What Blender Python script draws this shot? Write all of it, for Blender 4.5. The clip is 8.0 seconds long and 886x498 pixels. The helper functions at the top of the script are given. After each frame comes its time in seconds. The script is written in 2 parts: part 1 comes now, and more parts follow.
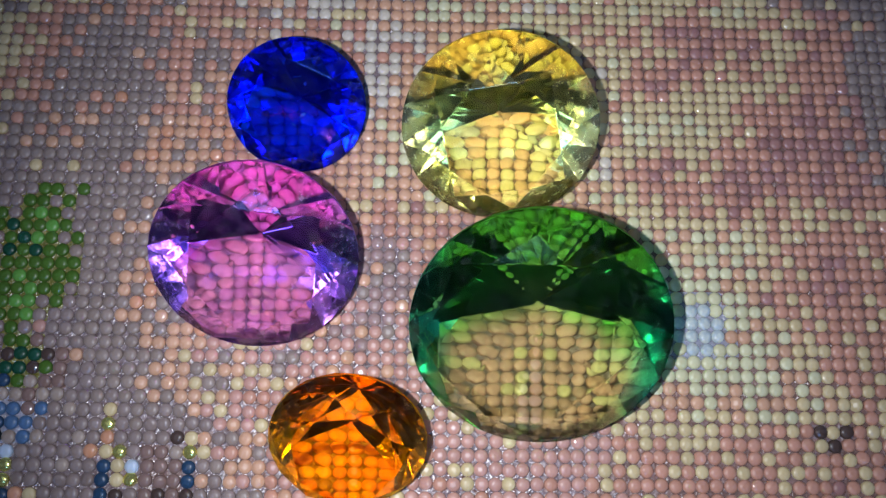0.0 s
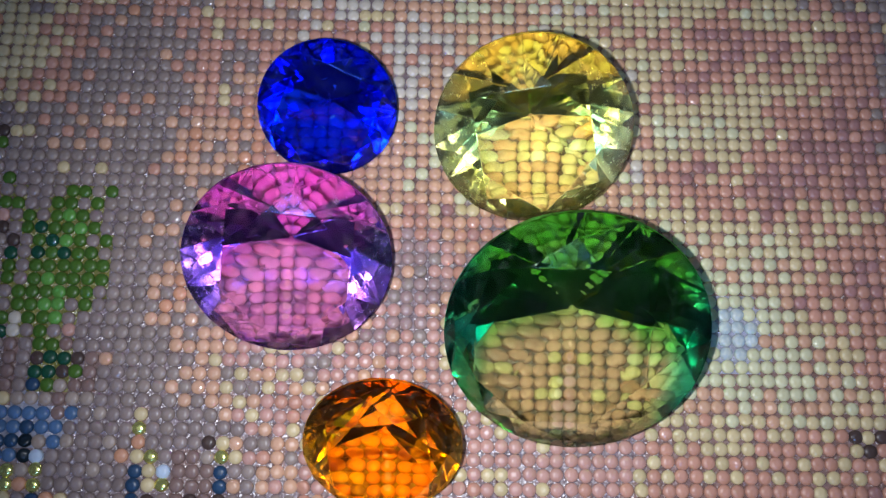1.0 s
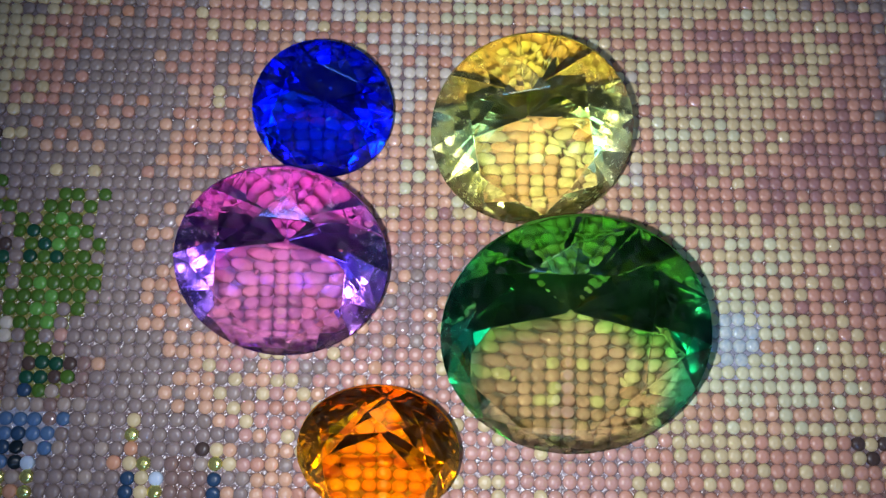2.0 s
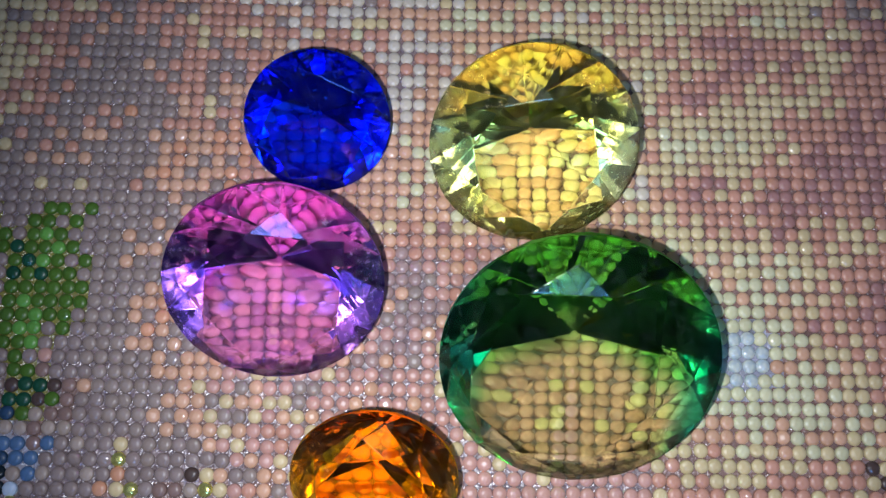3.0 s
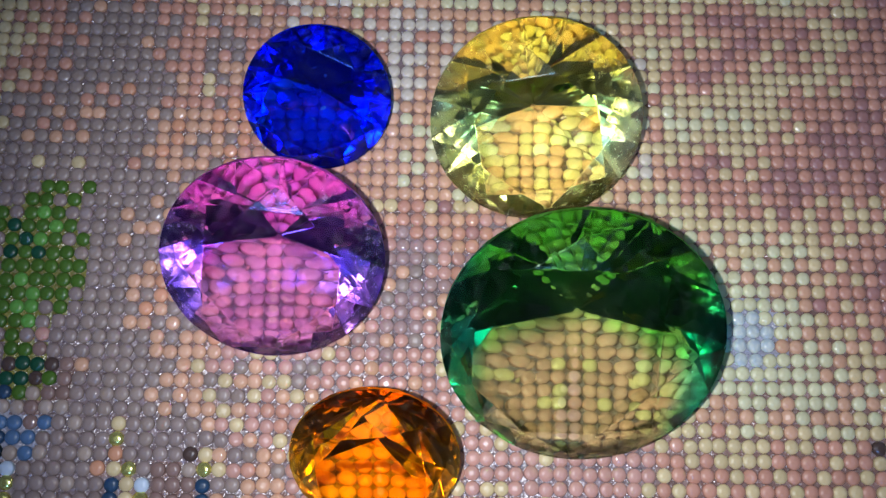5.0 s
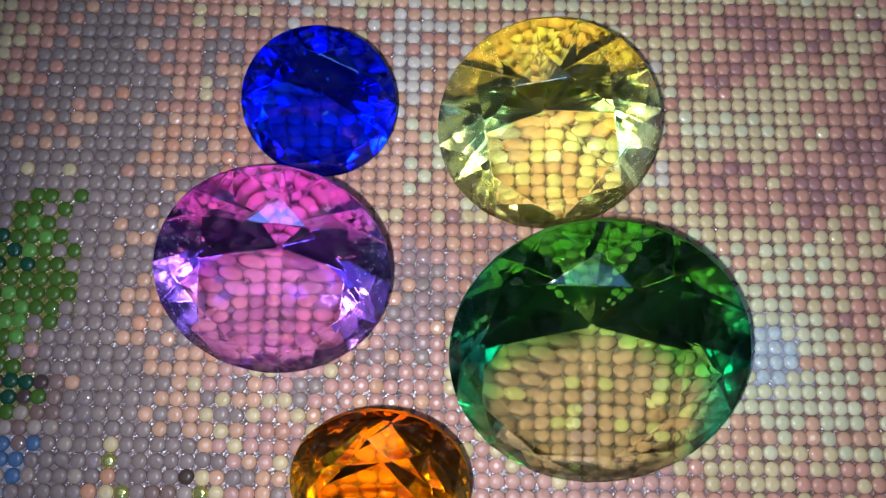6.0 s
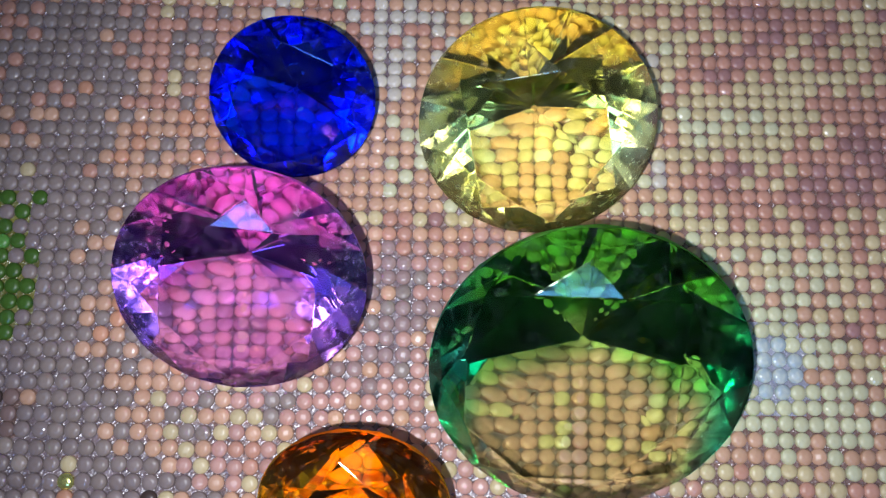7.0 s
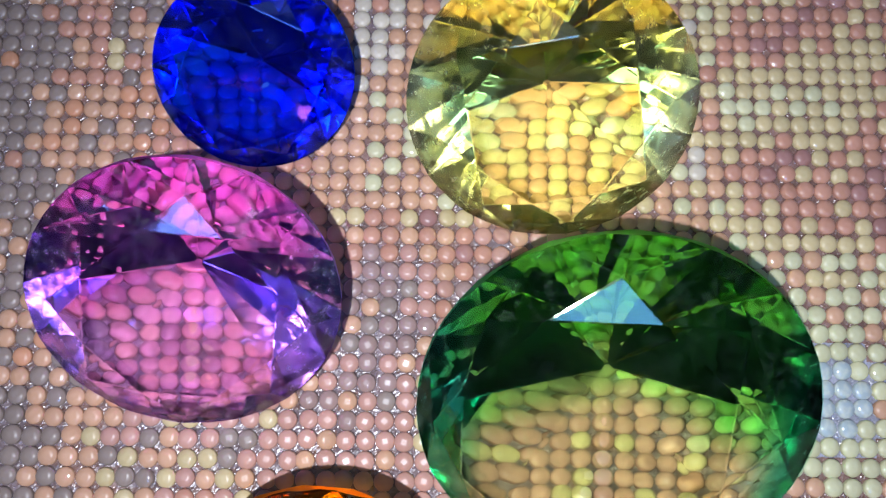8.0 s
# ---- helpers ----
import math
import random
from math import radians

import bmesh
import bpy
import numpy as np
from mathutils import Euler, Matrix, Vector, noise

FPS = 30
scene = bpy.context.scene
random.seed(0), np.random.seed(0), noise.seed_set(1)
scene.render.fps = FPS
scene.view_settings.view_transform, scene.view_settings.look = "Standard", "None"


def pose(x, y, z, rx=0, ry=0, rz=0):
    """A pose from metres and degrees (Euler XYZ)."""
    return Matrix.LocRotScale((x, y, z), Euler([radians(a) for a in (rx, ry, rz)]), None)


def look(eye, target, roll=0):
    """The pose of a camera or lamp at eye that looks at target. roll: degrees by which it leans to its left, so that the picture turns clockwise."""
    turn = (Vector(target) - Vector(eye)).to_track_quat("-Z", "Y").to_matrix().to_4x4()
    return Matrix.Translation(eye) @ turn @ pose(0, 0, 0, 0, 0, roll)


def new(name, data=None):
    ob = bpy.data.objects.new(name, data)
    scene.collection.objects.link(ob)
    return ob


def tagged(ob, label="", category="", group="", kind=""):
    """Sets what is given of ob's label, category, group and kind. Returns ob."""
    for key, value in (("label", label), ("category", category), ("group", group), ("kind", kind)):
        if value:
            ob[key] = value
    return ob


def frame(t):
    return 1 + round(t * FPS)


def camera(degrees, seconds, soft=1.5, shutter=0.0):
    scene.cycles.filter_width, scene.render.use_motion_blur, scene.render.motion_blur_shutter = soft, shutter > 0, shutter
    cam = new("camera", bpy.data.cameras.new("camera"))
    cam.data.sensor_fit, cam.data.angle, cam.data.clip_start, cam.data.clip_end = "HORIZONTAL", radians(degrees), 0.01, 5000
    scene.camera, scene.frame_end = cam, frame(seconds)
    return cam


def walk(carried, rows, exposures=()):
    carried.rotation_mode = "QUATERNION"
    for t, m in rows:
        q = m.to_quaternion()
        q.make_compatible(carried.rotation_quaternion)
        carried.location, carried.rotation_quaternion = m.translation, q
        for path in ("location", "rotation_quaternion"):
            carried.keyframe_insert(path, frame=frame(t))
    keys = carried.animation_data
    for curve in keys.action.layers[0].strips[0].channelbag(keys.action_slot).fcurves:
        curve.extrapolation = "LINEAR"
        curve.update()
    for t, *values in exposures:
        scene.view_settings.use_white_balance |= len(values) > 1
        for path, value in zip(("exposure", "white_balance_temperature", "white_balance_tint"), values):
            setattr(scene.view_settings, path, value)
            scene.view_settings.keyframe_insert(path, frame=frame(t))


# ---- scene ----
cam = camera(51.5, 8.0, soft=1.3)
PATH = [
    (0, 0.08224, -0.07659, 0.19061, 17.14, -1.59, 0.51),
    (0.5, 0.07783, -0.07575, 0.19022, 17.08, -1.69, 0.55),
    (1, 0.07517, -0.07557, 0.18932, 17.14, -1.71, 0.52),
    (2.5, 0.07653, -0.07173, 0.18489, 17.15, -1.59, 0.58),
    (3, 0.07643, -0.06843, 0.18177, 17.01, -1.65, 0.57),
    (3.5, 0.07917, -0.06692, 0.18072, 16.93, -1.54, 0.61),
    (4, 0.08055, -0.06992, 0.18112, 17.10, -1.50, 0.61),
    (4.5, 0.07867, -0.07270, 0.18078, 16.93, -1.53, 0.60),
    (6, 0.07542, -0.06701, 0.17149, 16.86, -1.50, 0.61),
    (6.5, 0.07757, -0.06541, 0.16770, 16.92, -1.53, 0.63),
    (7, 0.07875, -0.06187, 0.16171, 16.51, -1.56, 0.65),
    (7.5, 0.07908, -0.05633, 0.15021, 16.25, -1.49, 0.66),
    (8, 0.08122, -0.05036, 0.13533, 15.37, -1.21, 0.81),
]
walk(cam, [(t, pose(x, y, z, rx, ry, rz)) for t, x, y, z, rx, ry, rz in PATH], exposures=[(0.0, 0.0), (2.5, 0.06), (4.5, 0.04), (6.5, 0.06), (7.5, 0.16), (8.0, 0.24)])

# ---- light: the small white lamp beside the lens; an added ceiling panel and blue pane stand further down ----
world = bpy.data.worlds.new("night")
world.use_nodes = True
scene.world = world
bg = world.node_tree.nodes["Background"]
bg.inputs["Color"].default_value = (0.80, 0.88, 1.0, 1)
bg.inputs["Strength"].default_value = 0.02

flash = bpy.data.lights.new("flash", "SPOT")
flash.energy = 1.90
flash.color = (0.84, 0.89, 1.0)
flash.shadow_soft_size = 0.0013
flash.spot_size = radians(81)
flash.spot_blend = 1.0
new("flash", flash).matrix_basis = look((0.067, -0.073, 0.181), (0.094, -0.022, 0.0))
PANEL_GLOW, PANE_GLOW = 0.5, 11.0


# ---- materials ----
def srgb(r, g, b):
    return tuple((c / 255 / 12.92) if c <= 10 else ((c / 255 + 0.055) / 1.055) ** 2.4 for c in (r, g, b))


def material(name):
    m = bpy.data.materials.new(name)
    m.use_nodes = True
    return m, m.node_tree.nodes, m.node_tree.links, m.node_tree.nodes["Principled BSDF"]


def resin(name, colour, rough=0.34, vary=0.09):
    """Cast resin: small shade differences from piece to piece, faint mottling and micro relief."""
    m, n, l, b = material(name)
    geo = n.new("ShaderNodeNewGeometry")
    info = n.new("ShaderNodeObjectInfo")
    add = n.new("ShaderNodeMath")
    add.operation = "ADD"
    l.new(geo.outputs["Random Per Island"], add.inputs[0])
    l.new(info.outputs["Random"], add.inputs[1])
    frac = n.new("ShaderNodeMath")
    frac.operation = "FRACT"
    l.new(add.outputs[0], frac.inputs[0])
    coord = n.new("ShaderNodeTexCoord")
    fine = n.new("ShaderNodeTexNoise")
    fine.inputs["Scale"].default_value = 900
    fine.inputs["Detail"].default_value = 3
    l.new(coord.outputs["Object"], fine.inputs["Vector"])
    value = n.new("ShaderNodeMapRange")
    value.inputs["To Min"].default_value = 1 - vary
    value.inputs["To Max"].default_value = 1 + vary
    l.new(frac.outputs[0], value.inputs["Value"])
    mott = n.new("ShaderNodeMapRange")
    mott.inputs["To Min"].default_value = 0.94
    mott.inputs["To Max"].default_value = 1.06
    l.new(fine.outputs["Fac"], mott.inputs["Value"])
    mul = n.new("ShaderNodeMath")
    mul.operation = "MULTIPLY"
    l.new(value.outputs[0], mul.inputs[0])
    l.new(mott.outputs[0], mul.inputs[1])
    hsv = n.new("ShaderNodeHueSaturation")
    hsv.inputs["Color"].default_value = (*srgb(*colour), 1)
    l.new(mul.outputs[0], hsv.inputs["Value"])
    l.new(hsv.outputs["Color"], b.inputs["Base Color"])
    gloss = n.new("ShaderNodeValToRGB")
    gloss.color_ramp.interpolation = "CONSTANT"
    gloss.color_ramp.elements[0].color = (rough, rough, rough, 1)
    gloss.color_ramp.elements[1].color = (0.09, 0.09, 0.09, 1)
    gloss.color_ramp.elements[1].position = 0.94
    l.new(frac.outputs[0], gloss.inputs["Fac"])
    l.new(gloss.outputs["Color"], b.inputs["Roughness"])
    shine = n.new("ShaderNodeMapRange")
    shine.interpolation_type = "STEPPED"
    shine.inputs["Steps"].default_value = 1
    shine.inputs["From Min"].default_value = 0.86
    shine.inputs["To Min"].default_value = 0.3
    shine.inputs["To Max"].default_value = 1.0
    l.new(frac.outputs[0], shine.inputs["Value"])
    l.new(shine.outputs[0], b.inputs["Specular IOR Level"])
    bump = n.new("ShaderNodeBump")
    bump.inputs["Strength"].default_value = 0.12
    bump.inputs["Distance"].default_value = 0.0002
    l.new(fine.outputs["Fac"], bump.inputs["Height"])
    l.new(bump.outputs["Normal"], b.inputs["Normal"])
    return m


def glue(name, colour):
    """Printed canvas under a crinkled, glossy film of adhesive."""
    m, n, l, b = material(name)
    coord = n.new("ShaderNodeTexCoord")
    coarse = n.new("ShaderNodeTexNoise")
    coarse.inputs["Scale"].default_value = 260
    coarse.inputs["Detail"].default_value = 4
    fine = n.new("ShaderNodeTexNoise")
    fine.inputs["Scale"].default_value = 7000
    for t in (coarse, fine):
        l.new(coord.outputs["Object"], t.inputs["Vector"])
    ramp = n.new("ShaderNodeValToRGB")
    c = srgb(*colour)
    ramp.color_ramp.elements[0].color = (*[v * 0.6 for v in c], 1)
    ramp.color_ramp.elements[1].color = (*[min(1, v * 1.35) for v in c], 1)
    ramp.color_ramp.elements[0].position, ramp.color_ramp.elements[1].position = 0.3, 0.7
    l.new(coarse.outputs["Fac"], ramp.inputs["Fac"])
    l.new(ramp.outputs["Color"], b.inputs["Base Color"])
    bump = n.new("ShaderNodeBump")
    bump.inputs["Strength"].default_value = 0.6
    bump.inputs["Distance"].default_value = 0.00005
    l.new(fine.outputs["Fac"], bump.inputs["Height"])
    l.new(bump.outputs["Normal"], b.inputs["Normal"])
    b.inputs["Roughness"].default_value = 0.26
    b.inputs["Specular IOR Level"].default_value = 1.0
    return m


def acrylic(name, clear, deep, flank, r, spin, rough=(0.02, 0.13), grain=260, ior=1.49, wear_from=-1.0, haze=0.012, shine=0.03):
    """Clear dyed acrylic; the light's path length is put into the tint, from a nearly clear edge to a deep one, with
    two flanks tinted for their reflections; slightly wavy moulded faces with scuffs.
    """
    m, n, l, b = material(name)
    n.remove(b)
    b = n.new("ShaderNodeBsdfGlass")
    b.inputs["IOR"].default_value = ior
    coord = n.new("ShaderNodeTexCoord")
    # tint by position: longer light paths and side reflections put into the colour
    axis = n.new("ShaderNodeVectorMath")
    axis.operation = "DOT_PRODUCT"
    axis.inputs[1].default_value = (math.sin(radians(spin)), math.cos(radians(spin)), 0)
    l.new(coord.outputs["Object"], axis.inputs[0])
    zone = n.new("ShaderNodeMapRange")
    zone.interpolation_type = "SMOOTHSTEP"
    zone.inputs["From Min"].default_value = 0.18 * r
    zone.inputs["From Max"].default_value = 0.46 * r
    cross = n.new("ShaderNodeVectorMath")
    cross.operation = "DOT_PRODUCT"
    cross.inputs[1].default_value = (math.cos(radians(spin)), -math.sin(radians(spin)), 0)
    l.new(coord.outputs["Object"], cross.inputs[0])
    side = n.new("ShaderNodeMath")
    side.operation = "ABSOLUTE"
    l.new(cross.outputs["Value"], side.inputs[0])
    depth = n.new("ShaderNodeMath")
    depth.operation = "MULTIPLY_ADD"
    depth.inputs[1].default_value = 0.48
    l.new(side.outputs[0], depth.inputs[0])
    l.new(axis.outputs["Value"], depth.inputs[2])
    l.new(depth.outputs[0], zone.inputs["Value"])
    path_tint = n.new("ShaderNodeMix")
    path_tint.data_type = "RGBA"
    path_tint.inputs["A"].default_value = (*clear, 1)
    path_tint.inputs["B"].default_value = (*deep, 1)
    l.new(zone.outputs[0], path_tint.inputs["Factor"])
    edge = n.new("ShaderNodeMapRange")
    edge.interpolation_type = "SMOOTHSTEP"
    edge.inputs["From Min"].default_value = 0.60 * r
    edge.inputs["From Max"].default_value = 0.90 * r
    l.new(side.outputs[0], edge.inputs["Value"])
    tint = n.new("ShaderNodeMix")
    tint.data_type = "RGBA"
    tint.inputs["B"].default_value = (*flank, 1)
    l.new(path_tint.outputs["Result"], tint.inputs["A"])
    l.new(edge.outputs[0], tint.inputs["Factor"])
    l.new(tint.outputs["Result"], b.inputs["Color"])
    scuff = n.new("ShaderNodeTexNoise")
    scuff.inputs["Scale"].default_value = grain
    scuff.inputs["Detail"].default_value = 8
    scuff.inputs["Roughness"].default_value = 0.7
    wave = n.new("ShaderNodeTexNoise")
    wave.inputs["Scale"].default_value = 140
    wave.inputs["Detail"].default_value = 2
    for t in (scuff, wave):
        l.new(coord.outputs["Object"], t.inputs["Vector"])
    rr = n.new("ShaderNodeMapRange")
    rr.inputs["From Min"].default_value = 0.46
    rr.inputs["From Max"].default_value = 0.72
    rr.inputs["To Min"].default_value, rr.inputs["To Max"].default_value = rough
    l.new(scuff.outputs["Fac"], rr.inputs["Value"])
    bump = n.new("ShaderNodeBump")
    bump.inputs["Strength"].default_value = 0.12
    bump.inputs["Distance"].default_value = 0.0004
    l.new(wave.outputs["Fac"], bump.inputs["Height"])
    l.new(bump.outputs["Normal"], b.inputs["Normal"])
    worn = n.new("ShaderNodeMapRange")
    worn.interpolation_type = "SMOOTHSTEP"
    worn.inputs["From Min"].default_value = wear_from * r
    worn.inputs["From Max"].default_value = (wear_from + 0.25) * r
    l.new(side.outputs[0], worn.inputs["Value"])
    blend = n.new("ShaderNodeMix")
    blend.inputs["A"].default_value = 0.035
    l.new(worn.outputs[0], blend.inputs["Factor"])
    l.new(rr.outputs[0], blend.inputs["B"])
    l.new(blend.outputs["Result"], b.inputs["Roughness"])
    # a thin film of dust and handling haze, also set to lift the dark facets
    film = n.new("ShaderNodeBsdfDiffuse")
    film.inputs["Color"].default_value = (*[0.35 + 0.3 * c for c in flank], 1)
    amount = n.new("ShaderNodeMapRange")
    amount.inputs["From Min"].default_value = 0.50
    amount.inputs["From Max"].default_value = 0.75
    amount.inputs["To Min"].default_value, amount.inputs["To Max"].default_value = 0.0, haze
    l.new(scuff.outputs["Fac"], amount.inputs["Value"])
    surface = n.new("ShaderNodeMixShader")
    l.new(amount.outputs[0], surface.inputs["Fac"])
    l.new(b.outputs[0], surface.inputs[1])
    l.new(film.outputs[0], surface.inputs[2])
    # the polished skin mirrors the lamp and the added blue pane untinted
    skin = n.new("ShaderNodeBsdfGlossy")
    skin.inputs["Color"].default_value = (1, 1, 1, 1)
    l.new(blend.outputs["Result"], skin.inputs["Roughness"])
    l.new(bump.outputs["Normal"], skin.inputs["Normal"])
    coat = n.new("ShaderNodeMixShader")
    coat.inputs["Fac"].default_value = shine
    l.new(surface.outputs[0], coat.inputs[1])
    l.new(skin.outputs[0], coat.inputs[2])
    l.new(coat.outputs[0], n["Material Output"].inputs["Surface"])
    return m


def metal_foil(name, colour, rough):
    m, n, l, b = material(name)
    b.inputs["Base Color"].default_value = (*srgb(*colour), 1)
    b.inputs["Metallic"].default_value = 0.85
    b.inputs["Roughness"].default_value = rough
    return m


def pearl(name):
    """Clear pale drill with an iridescent coat."""
    m, n, l, b = material(name)
    geo = n.new("ShaderNodeNewGeometry")
    coord = n.new("ShaderNodeTexCoord")
    tex = n.new("ShaderNodeTexNoise")
    tex.inputs["Scale"].default_value = 700
    l.new(coord.outputs["Object"], tex.inputs["Vector"])
    ramp = n.new("ShaderNodeValToRGB")
    ramp.color_ramp.elements[0].color = (*srgb(162, 172, 174), 1)
    ramp.color_ramp.elements[1].color = (*srgb(190, 192, 180), 1)
    ramp.color_ramp.elements[0].position, ramp.color_ramp.elements[1].position = 0.42, 0.62
    l.new(tex.outputs["Fac"], ramp.inputs["Fac"])
    l.new(ramp.outputs["Color"], b.inputs["Base Color"])
    b.inputs["Roughness"].default_value = 0.12
    b.inputs["Coat Weight"].default_value = 0.8
    b.inputs["Coat Tint"].default_value = (0.92, 0.95, 1.0, 1)
    return m


PALETTE = {
    "T": ("terracotta", (175, 128, 110)),
    "P": ("peach", (185, 144, 118)),
    "C": ("cream", (184, 166, 127)),
    "M": ("mint", (184, 180, 146)),
    "G": ("grey", (132, 117, 110)),
    "D": ("plum", (149, 109, 104)),
    "L": ("pale", (182, 172, 157)),
    "K": ("rose", (174, 132, 121)),
    "U": ("taupe", (127, 112, 108)),
    "g": ("leaf", (64, 95, 34)),
    "l": ("bright_leaf", (84, 135, 60)),
    "d": ("pine", (22, 66, 48)),
    "b": ("brown", (70, 56, 52)),
    "B": ("blue", (70, 98, 132)),
    "N": ("navy", (36, 60, 86)),
    "X": ("black", (22, 34, 42)),
    "W": ("ice", (166, 180, 196)),
    "O": ("apricot", (186, 134, 106)),
    "R": ("umber", (120, 97, 91)),
    "S": ("fawn", (148, 132, 122)),
    "H": ("mauve", (143, 118, 114)),
}
COLOUR = {k: resin("resin_" + n, c) for k, (n, c) in PALETTE.items()}
COLOUR["Y"] = metal_foil("foil_gold", (242, 236, 140), 0.16)
COLOUR["A"] = pearl("resin_pearl")
LETTERS = list(COLOUR)
PRINTS = {
    "lilac": glue("print_lilac", (114, 98, 101)),
    "warm": glue("print_warm", (116, 90, 84)),
    "lime": glue("print_lime", (112, 108, 50)),
    "sky": glue("print_sky", (138, 138, 152)),
}
PRINT_NAMES = list(PRINTS)

# ---- the support ----
PITCH = 0.0028
TOP = 0.0014
C0, C1, R0, R1 = -14, 74, -22, 30


def mesh_of(name, bm, mats, smooth=False):
    me = bpy.data.meshes.new(name)
    bm.normal_update()
    bm.to_mesh(me)
    bm.free()
    for m in mats:
        me.materials.append(m)
    if smooth:
        me.polygons.foreach_set("use_smooth", [True] * len(me.polygons))
    return me


def part(name, bm, mat, parent, label=""):
    ob = new(name, mesh_of(name, bm, [mat]))
    ob.parent = parent
    if label:
        tagged(ob, label)
    return ob


def table_material():
    m, n, l, b = material("table_wood")
    coord = n.new("ShaderNodeTexCoord")
    grain = n.new("ShaderNodeTexNoise")
    grain.inputs["Scale"].default_value = 30
    grain.inputs["Detail"].default_value = 6
    stretch = n.new("ShaderNodeMapping")
    stretch.inputs["Scale"].default_value = (0.1, 2, 1)
    l.new(coord.outputs["Object"], stretch.inputs["Vector"])
    l.new(stretch.outputs["Vector"], grain.inputs["Vector"])
    ramp = n.new("ShaderNodeValToRGB")
    ramp.color_ramp.elements[0].color = (0.10, 0.06, 0.035, 1)
    ramp.color_ramp.elements[1].color = (0.22, 0.14, 0.08, 1)
    l.new(grain.outputs["Fac"], ramp.inputs["Fac"])
    l.new(ramp.outputs["Color"], b.inputs["Base Color"])
    b.inputs["Roughness"].default_value = 0.45
    return m


# ---- the room: unseen, added to close the place and fill the stones' reflections ----
def box(name, lo, hi, mat, bevel=0.0):
    bm = bmesh.new()
    mid = [(a + b) / 2 for a, b in zip(lo, hi)]
    bmesh.ops.create_cube(bm, size=1, matrix=Matrix.Translation(mid) @ Matrix.Diagonal((*[b - a for a, b in zip(lo, hi)], 1)))
    if bevel:
        bmesh.ops.bevel(bm, geom=bm.edges[:], offset=bevel, segments=2, affect="EDGES")
    return new(name, mesh_of(name, bm, [mat]))


def plaster(name, colour):
    m, n, l, b = material(name)
    coord = n.new("ShaderNodeTexCoord")
    tex = n.new("ShaderNodeTexNoise")
    tex.inputs["Scale"].default_value = 6
    tex.inputs["Detail"].default_value = 8
    l.new(coord.outputs["Object"], tex.inputs["Vector"])
    ramp = n.new("ShaderNodeValToRGB")
    ramp.color_ramp.elements[0].color = (*[c * 0.85 for c in colour], 1)
    ramp.color_ramp.elements[1].color = (*[min(1, c * 1.1) for c in colour], 1)
    l.new(tex.outputs["Fac"], ramp.inputs["Fac"])
    l.new(ramp.outputs["Color"], b.inputs["Base Color"])
    b.inputs["Roughness"].default_value = 0.85
    return m


def glow(name, colour, strength):
    m, n, l, b = material(name)
    b.inputs["Base Color"].default_value = (0.8, 0.8, 0.8, 1)
    b.inputs["Emission Color"].default_value = (*colour, 1)
    b.inputs["Emission Strength"].default_value = strength
    return m


X0, X1, Y0, Y1, ZF, ZC = -1.5, 1.7, -1.0, 1.4, -0.78, 1.65
paint = plaster("wall_paint", (0.74, 0.70, 0.70))
tagged(box("wall_west", (X0 - 0.1, Y0, ZF), (X0, Y1, ZC), paint), kind="structure")
tagged(box("wall_east", (X1, Y0, ZF), (X1 + 0.1, Y1, ZC), paint), kind="structure")
tagged(box("wall_north", (X0 - 0.1, Y1, ZF), (X1 + 0.1, Y1 + 0.1, ZC), paint), kind="structure")
# unseen blue pane, added and placed where the stones' upper facets mirror it
WX0, WX1, WZ0, WZ1 = -0.14, 0.34, 1.20, 1.62
south = [((X0 - 0.1, Y0 - 0.1, ZF), (WX0, Y0, ZC)), ((WX1, Y0 - 0.1, ZF), (X1 + 0.1, Y0, ZC)),
         ((WX0, Y0 - 0.1, ZF), (WX1, Y0, WZ0)), ((WX0, Y0 - 0.1, WZ1), (WX1, Y0, ZC))]
for lo, hi in south:
    tagged(box("wall_south", lo, hi, paint), kind="structure")
tagged(box("added_blue_pane", (WX0, Y0 - 0.08, WZ0), (WX1, Y0 - 0.06, WZ1), glow("added_blue_glow", (0.16, 0.38, 1.0), PANE_GLOW)), kind="structure")
tagged(box("ceiling", (X0 - 0.1, Y0 - 0.1, ZC), (X1 + 0.1, Y1 + 0.1, ZC + 0.1), plaster("ceiling_paint", (0.5, 0.5, 0.5))), kind="structure")
tagged(box("floor", (X0 - 0.1, Y0 - 0.1, ZF - 0.1), (X1 + 0.1, Y1 + 0.1, ZF), plaster("floor_board", (0.12, 0.08, 0.05))), kind="structure")
table = tagged(new("table"), "plain brown wooden table under the canvas", "table")
wood = table_material()
box("tabletop", (-0.515, -0.41, -0.0312), (0.685, 0.39, -0.0012), wood, 0.003).parent = table
for x in (-0.48, 0.60):
    for y in (-0.375, 0.305):
        box("leg", (x, y, ZF), (x + 0.05, y + 0.05, -0.0312), wood, 0.004).parent = table
# unseen panel, added overhead to brighten the stones' side facets
panel = tagged(new("fill_panel"), "unseen glowing square panel, added overhead to brighten the stones", "ceiling light")
diffuser = box("diffuser", (-0.37, -0.55, ZC - 0.03), (0.57, 0.39, ZC - 0.01), glow("panel_glow", (0.66, 0.80, 1.0), PANEL_GLOW), 0.004)
diffuser.parent = panel
frame_mat = plaster("panel_frame", (0.6, 0.6, 0.6))
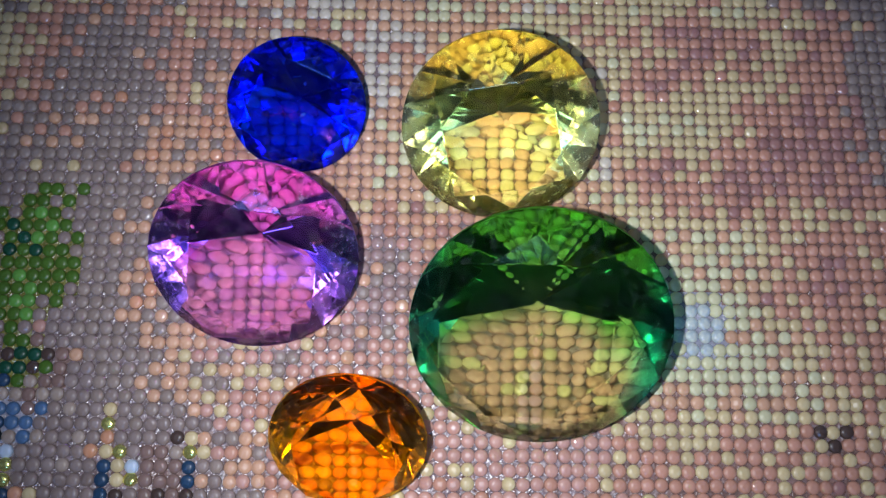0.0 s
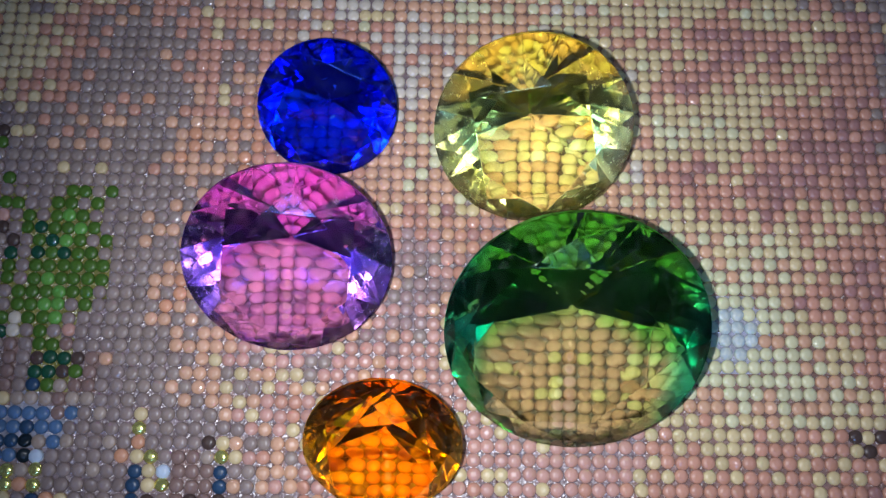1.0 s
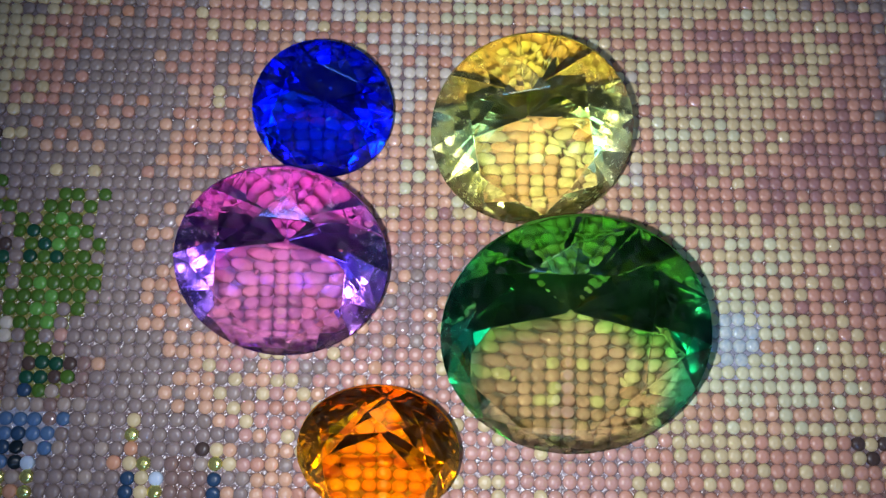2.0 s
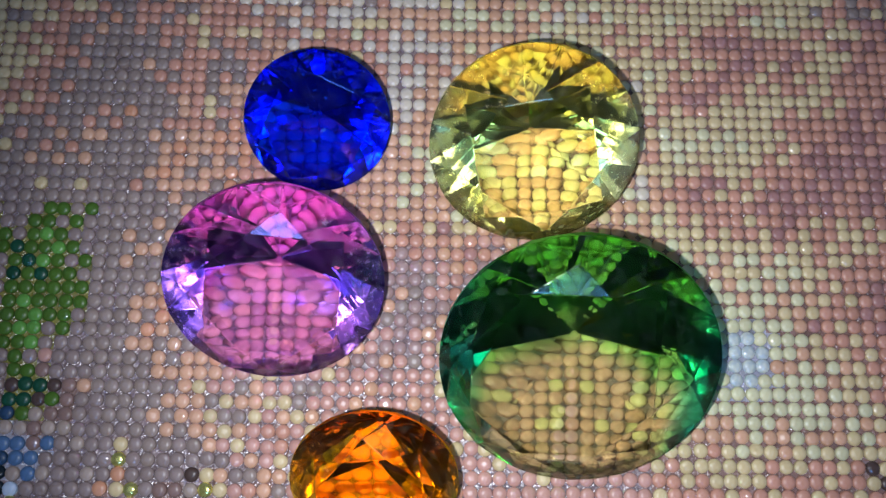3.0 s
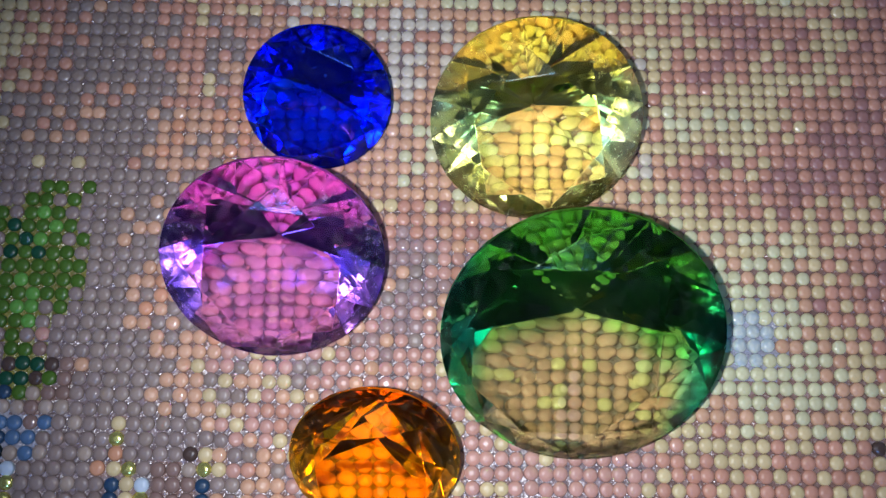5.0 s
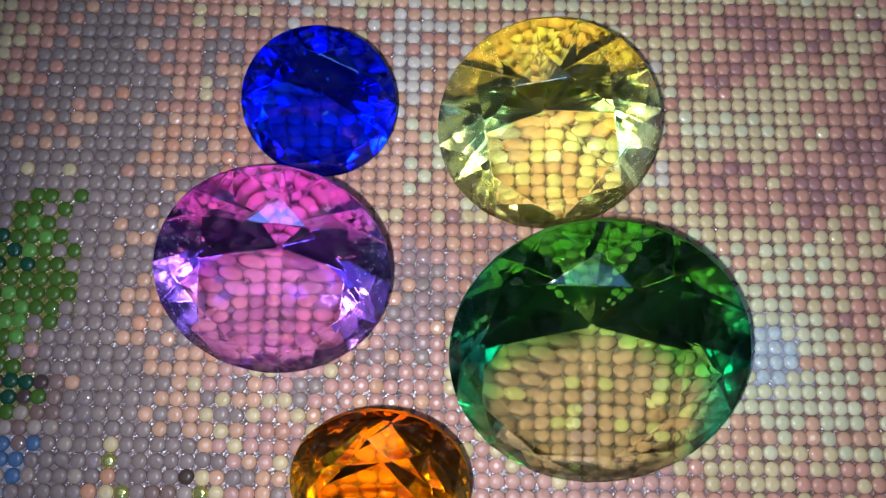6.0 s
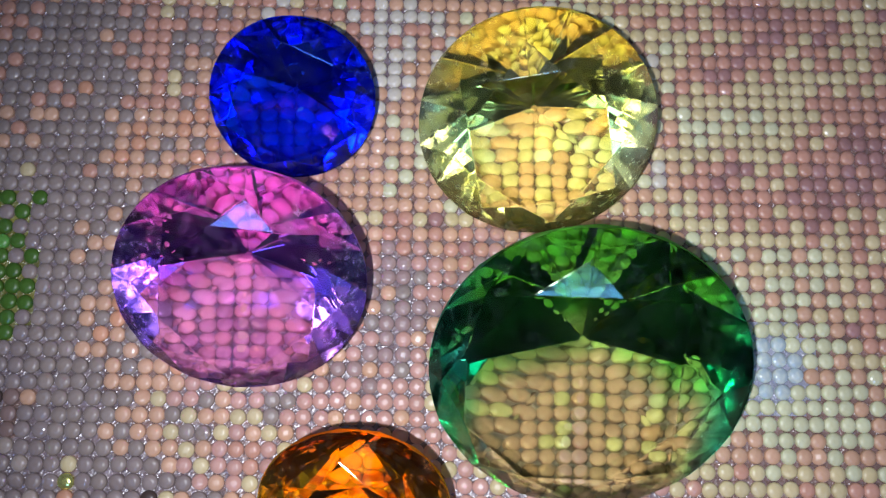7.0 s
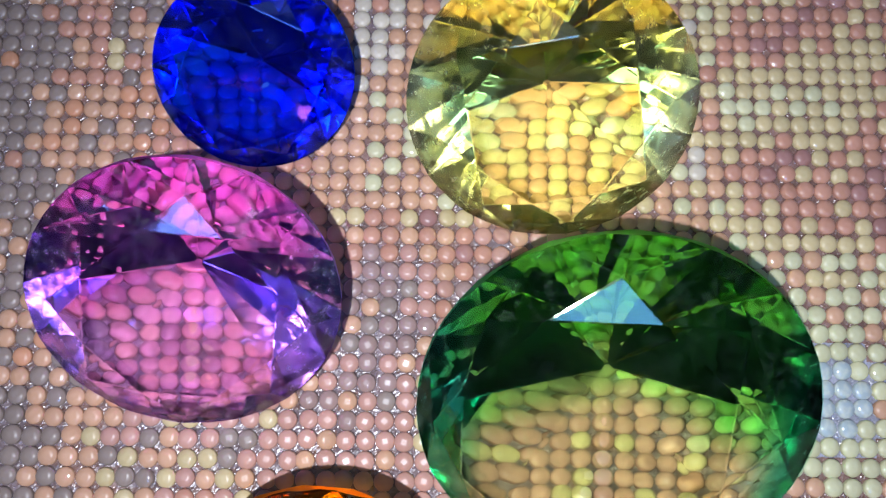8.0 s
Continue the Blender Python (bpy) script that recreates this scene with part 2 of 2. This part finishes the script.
for lo, hi in (((-0.40, -0.58), (-0.37, 0.42)), ((0.57, -0.58), (0.60, 0.42)), ((-0.37, -0.58), (0.57, -0.55)), ((-0.37, 0.39), (0.57, 0.42))):
    box("rail", (*lo, ZC - 0.035), (*hi, ZC), frame_mat, 0.002).parent = panel

# ---- the picture: which drill lies in which cell ----
MIX = {
    "g": "GGGGGGGGT", "h": "GGGPPGTGP", "t": "TTTTTTTTC", "p": "PPPPTTTPG", "c": "CCCCCCCCT", "m": "MMMCCPM",
    "M": "MMMMMMMMC", "l": "LLLLPPLPL", "d": "DDDDTTTDT", "k": "KKKKKKKKTC", "u": "UUUUGUGU", "x": "TTTTCCCT",
    "r": "TTTKKTTCK", "w": "PPPPPCCPL", "n": "GKTDGKKD", "o": "OOPPGOP", "q": "MMPPLCM", "v": "KPKCCKTPG",
}
# one letter for every four columns and three rows, from the top row down
CHART = [
    "ccchhtlhpllqqcccccxgg",
    "cccxhhtlplqqqcccccxgg",
    "ccxtggtprrllqqcxtdxgg",
    "cccxgghtttllqqcxddxgg",
    "xxthggottrlwqqxxcctgg",
    "gghhghotpplwwqqmcctgg",
    "hghgggopppwwwwwmcxtgg",
    "hughggghrrrrrwqcctxxt",
    "ugggghhhhnnnkkqmmcxtt",
    "uggggohhhnnnkkmmMmxtt",
    "uuuggghvvkkkkkmMMmcxt",
    "uuugggvvvkkkkktcMMmct",
    "uuuuugvvvkkkkkkxcMccc",
    "uuuuuuhvvkkkkktxccccx",
    "uuuuuuuhvkkkkkttxxtxx",
    "uuuuuuuhhkkkkktttxtxt",
    "uuuuuuhhhkkkkkttxxtxx",
    "uuuuuuhhhkkkkkttxxtxt",
    "uuuuuuhhhkkkkkttxxtxt",
]
# rows of the pattern sheet as laid, each with its first column; every other cell follows the coarse chart
SHEET = [
    (-15, 46, "CMCCCCTCMCMCCCTCTDDT"), (-14, 46, "CCTCTTTTCCCCTTCCCTTG"), (-13, 46, "CTCTDDDTDTTTCCTDTDTT"), (-12, 46, "TTCTTTTDTTTDTCCCTTTD"),
    (-11, 46, "CCTCCTDDTCDTCCCTDTTG"), (-10, 46, "CTCTTDTTCTTCTCTTTTTG"), (-9, 46, "CTTTDTTCTCTTCCTTTTTG"), (-8, 46, "TTDDTCTCCCCCCTCTTTDG"),
    (-7, 46, "TCTTCCCCCCTCTCTDTDTD"), (-6, 46, "CCCCCCCCCTTTTTTDTTGD"), (-5, 46, "MCCMCMCCCCTTTTDDDTTD"), (-4, 46, "MMMCMCMCCTCTDTTDTDDT"),
    (-3, 46, "CMCCCCCCTCTDDDDDDDGD"), (-2, 45, "CCCCTCCCTTTTTDDDTDDT"), (-1, 46, "CTTDDCTCTDTDTDTTDTDT"), (0, 46, "TTDTCTCTDDTDDTTDDTTD"),
    (1, 46, "CTTTTTTDTDDTDTTDTTDT"), (2, 45, "MCTCTTTCTTDTCTCTCTDT"), (3, 45, "CCCCTCTTCDTCTTCCTCCT"), (4, 46, "MCCCCCCCTCCTCTCCTTCT"),
    (5, 46, "PMPMPMMPMCCTCCTTTTTT"), (6, 46, "MMMPCCCMCMCCTTTTTTCT"), (7, 46, "MCPMPMMPMPCTCTTDDTTC"), (8, 46, "MPMMMPMMPMPCTCTDTTTT"),
    (9, 46, "MMMMMMMPCPCTTTDTDTTT"), (10, 46, "MMMMMMMMMPDTCTTDTTCT"), (11, 46, "MMMM..MMMMCTTCTTTTTC"), (12, 46, "MMM....MMPCCCTCTTTCT"),
    (13, 46, "MMM....PPMPMPCTTCTTT"), (14, 46, "MMMM..MMMMMPCCCTTCTT"), (15, 46, "MMMMMMMMMMPMCCTTTCTT"), (16, 46, "MMMMMMMMMMMPPMCTTTCT"),
    (17, 46, "CMPPMMMPMMMPMPCCTCTT"), (18, 46, "CPPPPMPPMPPPCMPCCTCT"), (19, 45, "CCCTCMCCPCMCMCCCCCTC"), (20, 44, "CTCCCCCCTCCTTCTbCbTC"),
    (21, 44, "TTCTCCCCTTTTCTTCbTTC"), (22, 44, "CTTTTCTTCTTCTTCTTCTT"), (23, 44, "TCTTCTCTTCTTCCTCTTCT"), (24, 44, "TTTTTTTTTTTTCTTTDTCT"),
    (-14, -8, "CCCGGCCTTTGOGTTGTCT"), (-13, -8, "OCCCCTTTGGPGGTGTTTC"), (-12, -7, "CCCTCTTGTGGGGGTGTC"), (-11, -7, "CCCCTCTTGGGGGGGGTT"),
    (-10, -7, "CCCCCTTGTGGGGPGTTT"), (-9, -7, "CCCCTTGGGGGGGGTGTT"), (-8, -7, "CCCTTTGTGGGGGGGTTT"), (-7, -6, "CTTCTTGGGGGGGGGPTC"),
    (-6, -6, "CTCTTGGGGTGOGGGPTC"), (-5, -6, "UCGGGTGGTGTGGGTTTT"), (-4, -6, "UGGTGGPGPPGGGPGPPP"), (-3, -6, "bCCGGTGTGGGGGGPOPP"),
    (-2, -6, "gGGGPGPGPGGGGGPOPG"), (-1, -6, "GGGGGGGGGGGGGPOPGP"), (0, -5, "UUUUCGGCGGGTGPPPP"), (1, -5, "gUUGGGGGGGGGGGPGG"),
    (2, -5, "UUUUUggGgGGGGGGP"), (3, -5, "ggUUggUgGGGGGPG"), (4, -5, "KUgUglgUUGGPGGP"), (5, -5, "bUgdgglgUGGGPP"),
    (6, -4, "bUgdlgUgGGPGGP"), (7, -4, "dUdgdggGGGGGGG"), (8, -4, "gUggggggGGGGPP"), (9, -4, "gUglggggGGGPPO"),
    (10, -4, "UggglggUGGGPGOP"), (11, -4, "UggllUgUGGGGOPG"), (12, -4, "gLgglUUUGGGPPGPG"), (13, -4, "dLUgUKUUGGGGGPGPP"),
    (14, -3, "KUggKUUUGGGGPPPP"), (15, -3, "KUbddbKPGGGGGGPC"), (16, -3, "KUddbgKUUGGGGPPP"), (17, -3, "KUNgLKKUUGGGPGPPC"),
    (18, -3, "CLLLKLLUUGUGGPGPP"), (19, -3, "BBBBKBULUUCUGGUGP"), (20, -3, "BBNBBUUUUUYUGUUUU"), (21, -3, "NNXLBLUULUOUUUUbC"),
    (22, -3, "BBXWUUUUUOCYUKKLY"), (23, -3, "YYLYUUULUUNCWKKKN"), (24, -3, "NYOYUUUUUUNCYKKKN"), (25, -3, "XCUNOCUUUUNbUKbKb"),
    (-15, 19, "TLLLLPPPPPPMMMPMPMP"), (-14, 19, "TLLCCCPLPPMMMPMMPPM"), (-13, 20, "TTMTTLPLPPPPPPP"), (-12, 20, "TTTLTLLLLLPMP"),
    (-11, 23, "TLLLTTLPP"), (-10, 24, "TLTLPTL"), (-9, 24, "TLLLPL"), (-8, 25, "LLPP"), (-7, 25, "LLLP"), (-6, 25, "PLPP"),
    (-5, 25, "LPPP"), (-4, 25, "PMPP"), (-3, 25, "PPMM"), (-2, 24, "PPPPM"), (-1, 24, "PPMPM"),
    (0, 23, "PPPPMP"), (1, 22, "PPPPMPPP"), (2, 23, "PPPPPPPM"), (3, 24, "CCTTCDC"), (4, 25, "PTTPTP"), (5, 25, "TGTKPT"), (6, 25, "KGGKKP"),
    (7, 25, "GGGGKK"), (8, 25, "GPGKK"), (9, 25, "PGGGG"), (10, 25, "GGGGP"), (11, 24, "KKGKP"), (12, 23, "PKGGGK"), (13, 22, "PGGPKGK"),
    (14, 22, "KKKGKKK"), (15, 21, "KKKPKKKK"),
    (16, 21, "KKPKKKPKK"), (18, 29, "KKC"), (20, 31, "KKCK"), (21, 31, "KKKKKC"),
]
LAID = {}
for row, first, letters in SHEET:
    for k, letter in enumerate(letters):
        if letter != ".":
            brown = row > 13 and first + k < 14
            LAID[row, first + k] = {"K": "R", "L": "S"}.get(letter, letter) if brown else letter
EXTRA = {cell: letter for cell, letter in LAID.items() if letter in "gldbBNXWY"}
for row, (first, last) in {11: (50, 51), 12: (49, 52), 13: (49, 52), 14: (50, 51)}.items():
    for col in range(first, last + 1):
        EXTRA[row, col] = "A"

rng = random.Random(7)


def ground_colour(row, col):
    if 14 <= col <= 22 and 5 <= row <= 13:  # rose patch of the picture under the violet stone
        return rng.choice("KKPTKD")
    i = int(round((row + 18 - 1) / 3 + rng.gauss(0, 0.5)))
    j = int(round((col + 12 - 1.5) / 4 + rng.gauss(0, 0.5)))
    line = CHART[max(0, min(len(CHART) - 1, i))]
    return rng.choice(MIX[line[max(0, min(len(line) - 1, j))]])


def drill_shape(turn):
    """Vertices and faces of one round resin drill: flat base, straight rim, cut dome, small square flat top."""
    v, f = [], []
    for n, r, z in ((12, 1.38, 0.0), (12, 1.455, 0.78), (12, 1.28, 1.06), (4, 0.48, 1.21)):
        for k in range(n):
            a = 2 * math.pi * k / n + turn
            v.append((r * math.cos(a) * 1e-3, r * math.sin(a) * 1e-3, z * 1e-3))
    for ring in range(2):
        for k in range(12):
            a, b = ring * 12 + k, ring * 12 + (k + 1) % 12
            f.append((a, b, b + 12, a + 12))
    for k in range(4):
        a, b, c, d = (24 + (3 * k + e) % 12 for e in range(4))
        t, u = 36 + k, 36 + (k + 1) % 4
        f += [(a, b, t), (b, c, u, t), (c, d, u)]
    f.append((36, 37, 38, 39))
    return v, f


painting = tagged(new("diamond_painting"), "sticky printed canvas filled with round pastel resin drills", "diamond painting")

# canvas with one printed cell for every drill
colour_of = {}
for row in range(R0, R1):
    for col in range(C0, C1):
        colour_of[row, col] = EXTRA.get((row, col)) or LAID.get((row, col)) or ground_colour(row, col)
        if colour_of[row, col] == "G" and 22 <= col <= 38 and 4 <= row <= 20 and (row + col) % 5:
            colour_of[row, col] = "H"
FINE = 12
wide, high = (C1 - C0) * FINE + 1, (R1 - R0) * FINE + 1
step = PITCH / FINE
nrng = np.random.default_rng(5)
gx, gy = np.meshgrid(np.arange(wide), np.arange(high))
px = (C0 - 0.5) * PITCH + (gx + nrng.uniform(-0.35, 0.35, gx.shape)) * step
py = -(R0 - 0.5) * PITCH - (gy + nrng.uniform(-0.35, 0.35, gx.shape)) * step
pz = 0.00016 + nrng.normal(0, 0.000032, gx.shape) * nrng.choice([0.8, 0.8, 2.2], gx.shape)
a = (gy * wide + gx)[:-1, :-1].ravel()
faces = np.stack([a + wide, a + wide + 1, a + 1, a], 1)
tone = np.zeros((R1 - R0, C1 - C0), int)
for row in range(R0, R1):
    for col in range(C0, C1):
        k = colour_of[row, col]
        near = [colour_of.get((row + i, col + j), "G") for i in (-1, 0, 1) for j in (-1, 0, 1)]
        tone[row - R0, col - C0] = 2 if sum(x in "gld" for x in near) > 2 else 3 if "A" in near or near.count("B") > 2 else 1 if k in "TPCDORM" else 0
prints = np.repeat(np.repeat(tone, FINE, 0), FINE, 1).ravel()
me = bpy.data.meshes.new("canvas")
me.from_pydata(np.stack([px, py, pz], -1).reshape(-1, 3).tolist(), [], faces.tolist())
for k in PRINT_NAMES:
    me.materials.append(PRINTS[k])
me.polygons.foreach_set("material_index", prints.tolist())
canvas = new("canvas", me)
canvas.parent = painting
tagged(canvas, "printed canvas with glossy crinkled adhesive between the drills")
cloth = box("backing", ((C0 - 5.5) * PITCH, -(R1 + 4.5) * PITCH, -0.0011), ((C1 + 4.5) * PITCH, -(R0 - 5.5) * PITCH, -0.0002), plaster("canvas_cloth", (0.62, 0.60, 0.56)), 0.0002)
cloth.parent = painting
tagged(cloth, "off-white woven cloth backing")

# drills
STRETCH = (23, 38, 11, 25)
shapes = {}
for k in LETTERS:
    v, f = drill_shape(0.4)
    me = bpy.data.meshes.new("drill")
    me.from_pydata(v, [], f)
    me.materials.append(COLOUR[k])
    me.polygons.foreach_set("use_smooth", [True] * (len(f) - 1) + [False])
    shapes[k] = me
verts, faces, mats, smooth = [], [], [], []
for (row, col), k in colour_of.items():
    x, y = col * PITCH + rng.gauss(0, 0.00009), -row * PITCH + rng.gauss(0, 0.00009)
    lean = 10.0 if rng.random() < 0.10 else 2.0
    tilt = pose(x, y, 0.0, 5.5 + rng.gauss(0, lean), rng.gauss(0, lean), 0) @ pose(0, 0, 0, 0, 0, rng.uniform(0, 360))
    size = rng.uniform(0.97, 1.01)
    if (row, col) in EXTRA or (STRETCH[0] <= col < STRETCH[1] and STRETCH[2] <= row < STRETCH[3]):
        drill = new("drill", shapes[k])
        drill.parent = painting
        drill.matrix_basis = tilt @ Matrix.Scale(size, 4)
        if k == "Y":
            tagged(drill, "gold metallic drill")
        elif k == "A":
            tagged(drill, "clear iridescent drill")
        continue
    v, f = drill_shape(0)
    base = len(verts)
    verts += [tuple(tilt @ (Vector(p) * size)) for p in v]
    faces += [tuple(base + i for i in face) for face in f]
    mats += [LETTERS.index(k)] * len(f)
    smooth += [True] * (len(f) - 1) + [False]
me = bpy.data.meshes.new("drill_field")
me.from_pydata(verts, [], faces)
for k in LETTERS:
    me.materials.append(COLOUR[k])
me.polygons.foreach_set("material_index", mats)
me.polygons.foreach_set("use_smooth", smooth)
field = new("drill_field", me)
field.parent = painting
tagged(field, "field of round pastel resin drills", kind="stuff")


# ---- the five cut stones ----
def gem_mesh(name, r, angle, mats, table=0.60, crown=0.25, low=0.42, folds=8, shift=(0, 0)):
    """A round brilliant with its rim's lower edge near the plane z = 0 and its culet below; the flat facets meet a
    round rim.
    """
    deep = r * math.tan(radians(angle))
    g, h = 0.022 * r, 0.035 * r + crown * r
    pts = []

    def ring(n, rad, z, off, moved=0.0):
        for k in range(n):
            a = 2 * math.pi * (k + off) / n - math.pi / 2
            pts.append((rad * math.cos(a) + moved * shift[0] * r, rad * math.sin(a) + moved * shift[1] * r, z))
    half = math.cos(math.pi / folds)
    ring(folds, table * r, h, 0, 1.0)
    mid = 0.5 * (table + 1.0)
    ring(folds, mid * r, h - (mid * half - table) / (1 - table) * (h - g), 0.5, 0.5)
    ring(2 * folds, 1.018 * r, g, 0)
    ring(2 * folds, 1.018 * r, 0.0, 0)
    ring(folds, low * r, -deep * (1 - low * half), 0.5)
    pts.append((0, 0, -deep))
    bm = bmesh.new()
    for p in pts:
        bm.verts.new(p)
    bmesh.ops.convex_hull(bm, input=bm.verts[:])
    bmesh.ops.dissolve_limit(bm, angle_limit=radians(0.4), verts=bm.verts[:], edges=bm.edges[:])
    sides = 48
    for k in range(sides):
        a = 2 * math.pi * (k + 0.5) / sides
        out = Vector((math.cos(a), math.sin(a), 0))
        cut = bmesh.ops.bisect_plane(bm, geom=bm.verts[:] + bm.edges[:] + bm.faces[:], plane_co=out * 0.994 * r, plane_no=out, clear_outer=True)["geom_cut"]
        rim = [e for e in cut if isinstance(e, bmesh.types.BMEdge) and e.is_boundary]
        if len(rim) > 2:
            bmesh.ops.contextual_create(bm, geom=rim)
    bmesh.ops.remove_doubles(bm, verts=bm.verts[:], dist=1e-5)
    bm.normal_update()
    worn = [e for e in bm.edges if len(e.link_faces) == 2 and e.calc_face_angle() > radians(3) and all(abs(f.normal.z) > 0.05 for f in e.link_faces)]
    bmesh.ops.bevel(bm, geom=worn, offset=0.005 * r, segments=1, affect="EDGES")
    bmesh.ops.recalc_face_normals(bm, faces=bm.faces[:])
    bm.normal_update()
    for face in bm.faces:
        face.material_index = 1 if 0.12 < face.normal.z < 0.89 else 2 if abs(face.normal.z) < 0.05 else 0
    return mesh_of(name, bm, mats)


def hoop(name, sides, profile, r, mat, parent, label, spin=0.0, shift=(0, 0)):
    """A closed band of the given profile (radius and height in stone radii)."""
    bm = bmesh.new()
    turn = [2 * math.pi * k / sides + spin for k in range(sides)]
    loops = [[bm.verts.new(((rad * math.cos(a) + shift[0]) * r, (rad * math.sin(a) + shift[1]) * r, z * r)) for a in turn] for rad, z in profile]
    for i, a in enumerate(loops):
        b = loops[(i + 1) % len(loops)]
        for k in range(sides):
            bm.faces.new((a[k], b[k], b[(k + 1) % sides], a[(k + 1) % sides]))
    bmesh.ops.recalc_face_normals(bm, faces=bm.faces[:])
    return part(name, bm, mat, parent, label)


def gem(label, category, r, angle, mats, blocker_mat, m, table, crown, shift, **shape):
    ob = tagged(new("gemstone"), label, category, group="cut acrylic gems")
    ob.matrix_basis = m
    body = new("faceted_body", gem_mesh("faceted_body", r, angle, mats, table=table, crown=crown, shift=shift, **shape))
    body.parent = ob
    body.visible_shadow = False  # shadow switched off so light reaches the canvas; unseen rings shade it instead
    # unseen ring inside the body, added to cast the stone's shadow
    hoop("shadow_ring", 64, ((0.998, -0.010), (0.998, 0.034), (0.80, 0.060), (0.80, -0.080)), r, blocker_mat, ob, "unseen ring added to cast the stone's shadow")
    top = 0.035 + crown
    # unseen octagon, added for the dark line below the top facet's edge
    hoop("shadow_edge", 8, ((table * 0.985, top - 0.004), (table * 0.86, top - 0.004), (table * 0.86, top - 0.03), (table * 0.985, top - 0.02)), r, blocker_mat, ob, "unseen octagon added to cast a dark line on the canvas", -math.pi / 2, shift)
    return ob


def rest(x, y, r, tilt, yaw, spin=0.0):
    """The pose of a stone that leans on its side, the lowest point of its rim at y."""
    a = radians(tilt)
    return pose(x, y + r * math.cos(a), TOP + r * math.sin(a)) @ pose(0, 0, 0, 0, 0, yaw) @ pose(0, 0, 0, tilt, 0, 0) @ pose(0, 0, 0, 0, 0, spin)


# label, radius, tilt, pavilion angle, path tints (clear, deep, flank), x, y, yaw, spin, cut
STONES = [
    ("large clear green round brilliant-cut acrylic gem leaning on the canvas", 0.02534, 40.6, 40.6, ((0.68, 0.71, 0.53), (0.32, 0.78, 0.26), (0.16, 0.74, 0.58)), 0.1054, -0.0584, -6.3, -17, dict(table=0.69, crown=0.20, low=0.62, shift=(-0.12, -0.01))),
    ("violet pink round brilliant-cut acrylic gem leaning on the canvas", 0.02053, 44.0, 44.0, ((0.75, 0.58, 0.82), (0.96, 0.52, 1.0), (0.80, 0.68, 1.0)), 0.0494, -0.0396, 4.6, 12.0, dict(table=0.64, crown=0.21, low=0.48, scuff=(0.08, 0.42), haze=0.10)),
    ("pale yellow round brilliant-cut acrylic gem leaning on the canvas", 0.02060, 45.0, 42.0, ((0.88, 0.89, 0.63), (0.96, 0.92, 0.46), (0.98, 0.98, 0.84)), 0.0983, -0.0106, -2.6, 36.0, dict(table=0.60, crown=0.32, low=0.32, scuff=(0.10, 0.42), wear=0.10, haze=0.07)),
    ("deep blue round brilliant-cut acrylic gem leaning on the canvas", 0.01475, 41.0, 41.0, ((0.02, 0.16, 0.92), (0.02, 0.25, 1.0), (0.03, 0.36, 1.0)), 0.0552, -0.0008, 3.0, -5, dict(table=0.70, crown=0.22, low=0.50)),
    ("amber orange round brilliant-cut acrylic gem leaning on the canvas", 0.01522, 42.8, 42.8, ((0.95, 0.62, 0.06), (0.96, 0.64, 0.05), (0.98, 0.84, 0.12)), 0.0689, -0.0711, -2.3, -13.2, dict(table=0.66, crown=0.38, low=0.52)),
]
for label, r, tilt, angle, path_tints, x, y, yaw, spin, shape in STONES:
    kind = label.split(" round")[0].replace(" ", "_")
    haze = shape.pop("haze", 0.03)
    polished = acrylic("acrylic_" + kind, *path_tints, r, spin, haze=0.4 * haze)
    scuffed = acrylic("scuffed_" + kind, *path_tints, r, spin, rough=shape.pop("scuff", (0.06, 0.36)), grain=620, wear_from=shape.pop("wear", 0.30), haze=haze)
    frosted = acrylic("frosted_" + kind, *path_tints, r, spin, rough=(0.34, 0.60), grain=620)
    # for the unseen rings: index 1.0 hides them, so they only cast shadows
    rim = acrylic("blocker_" + kind, *[[0.7 + 0.3 * c for c in path_tint] for path_tint in path_tints], r, spin, ior=1.0, haze=0.0, shine=0.0)
    shape["shift"] = (Matrix.Rotation(-radians(spin), 2) @ Vector(shape.get("shift", (0, 0)))).to_tuple()
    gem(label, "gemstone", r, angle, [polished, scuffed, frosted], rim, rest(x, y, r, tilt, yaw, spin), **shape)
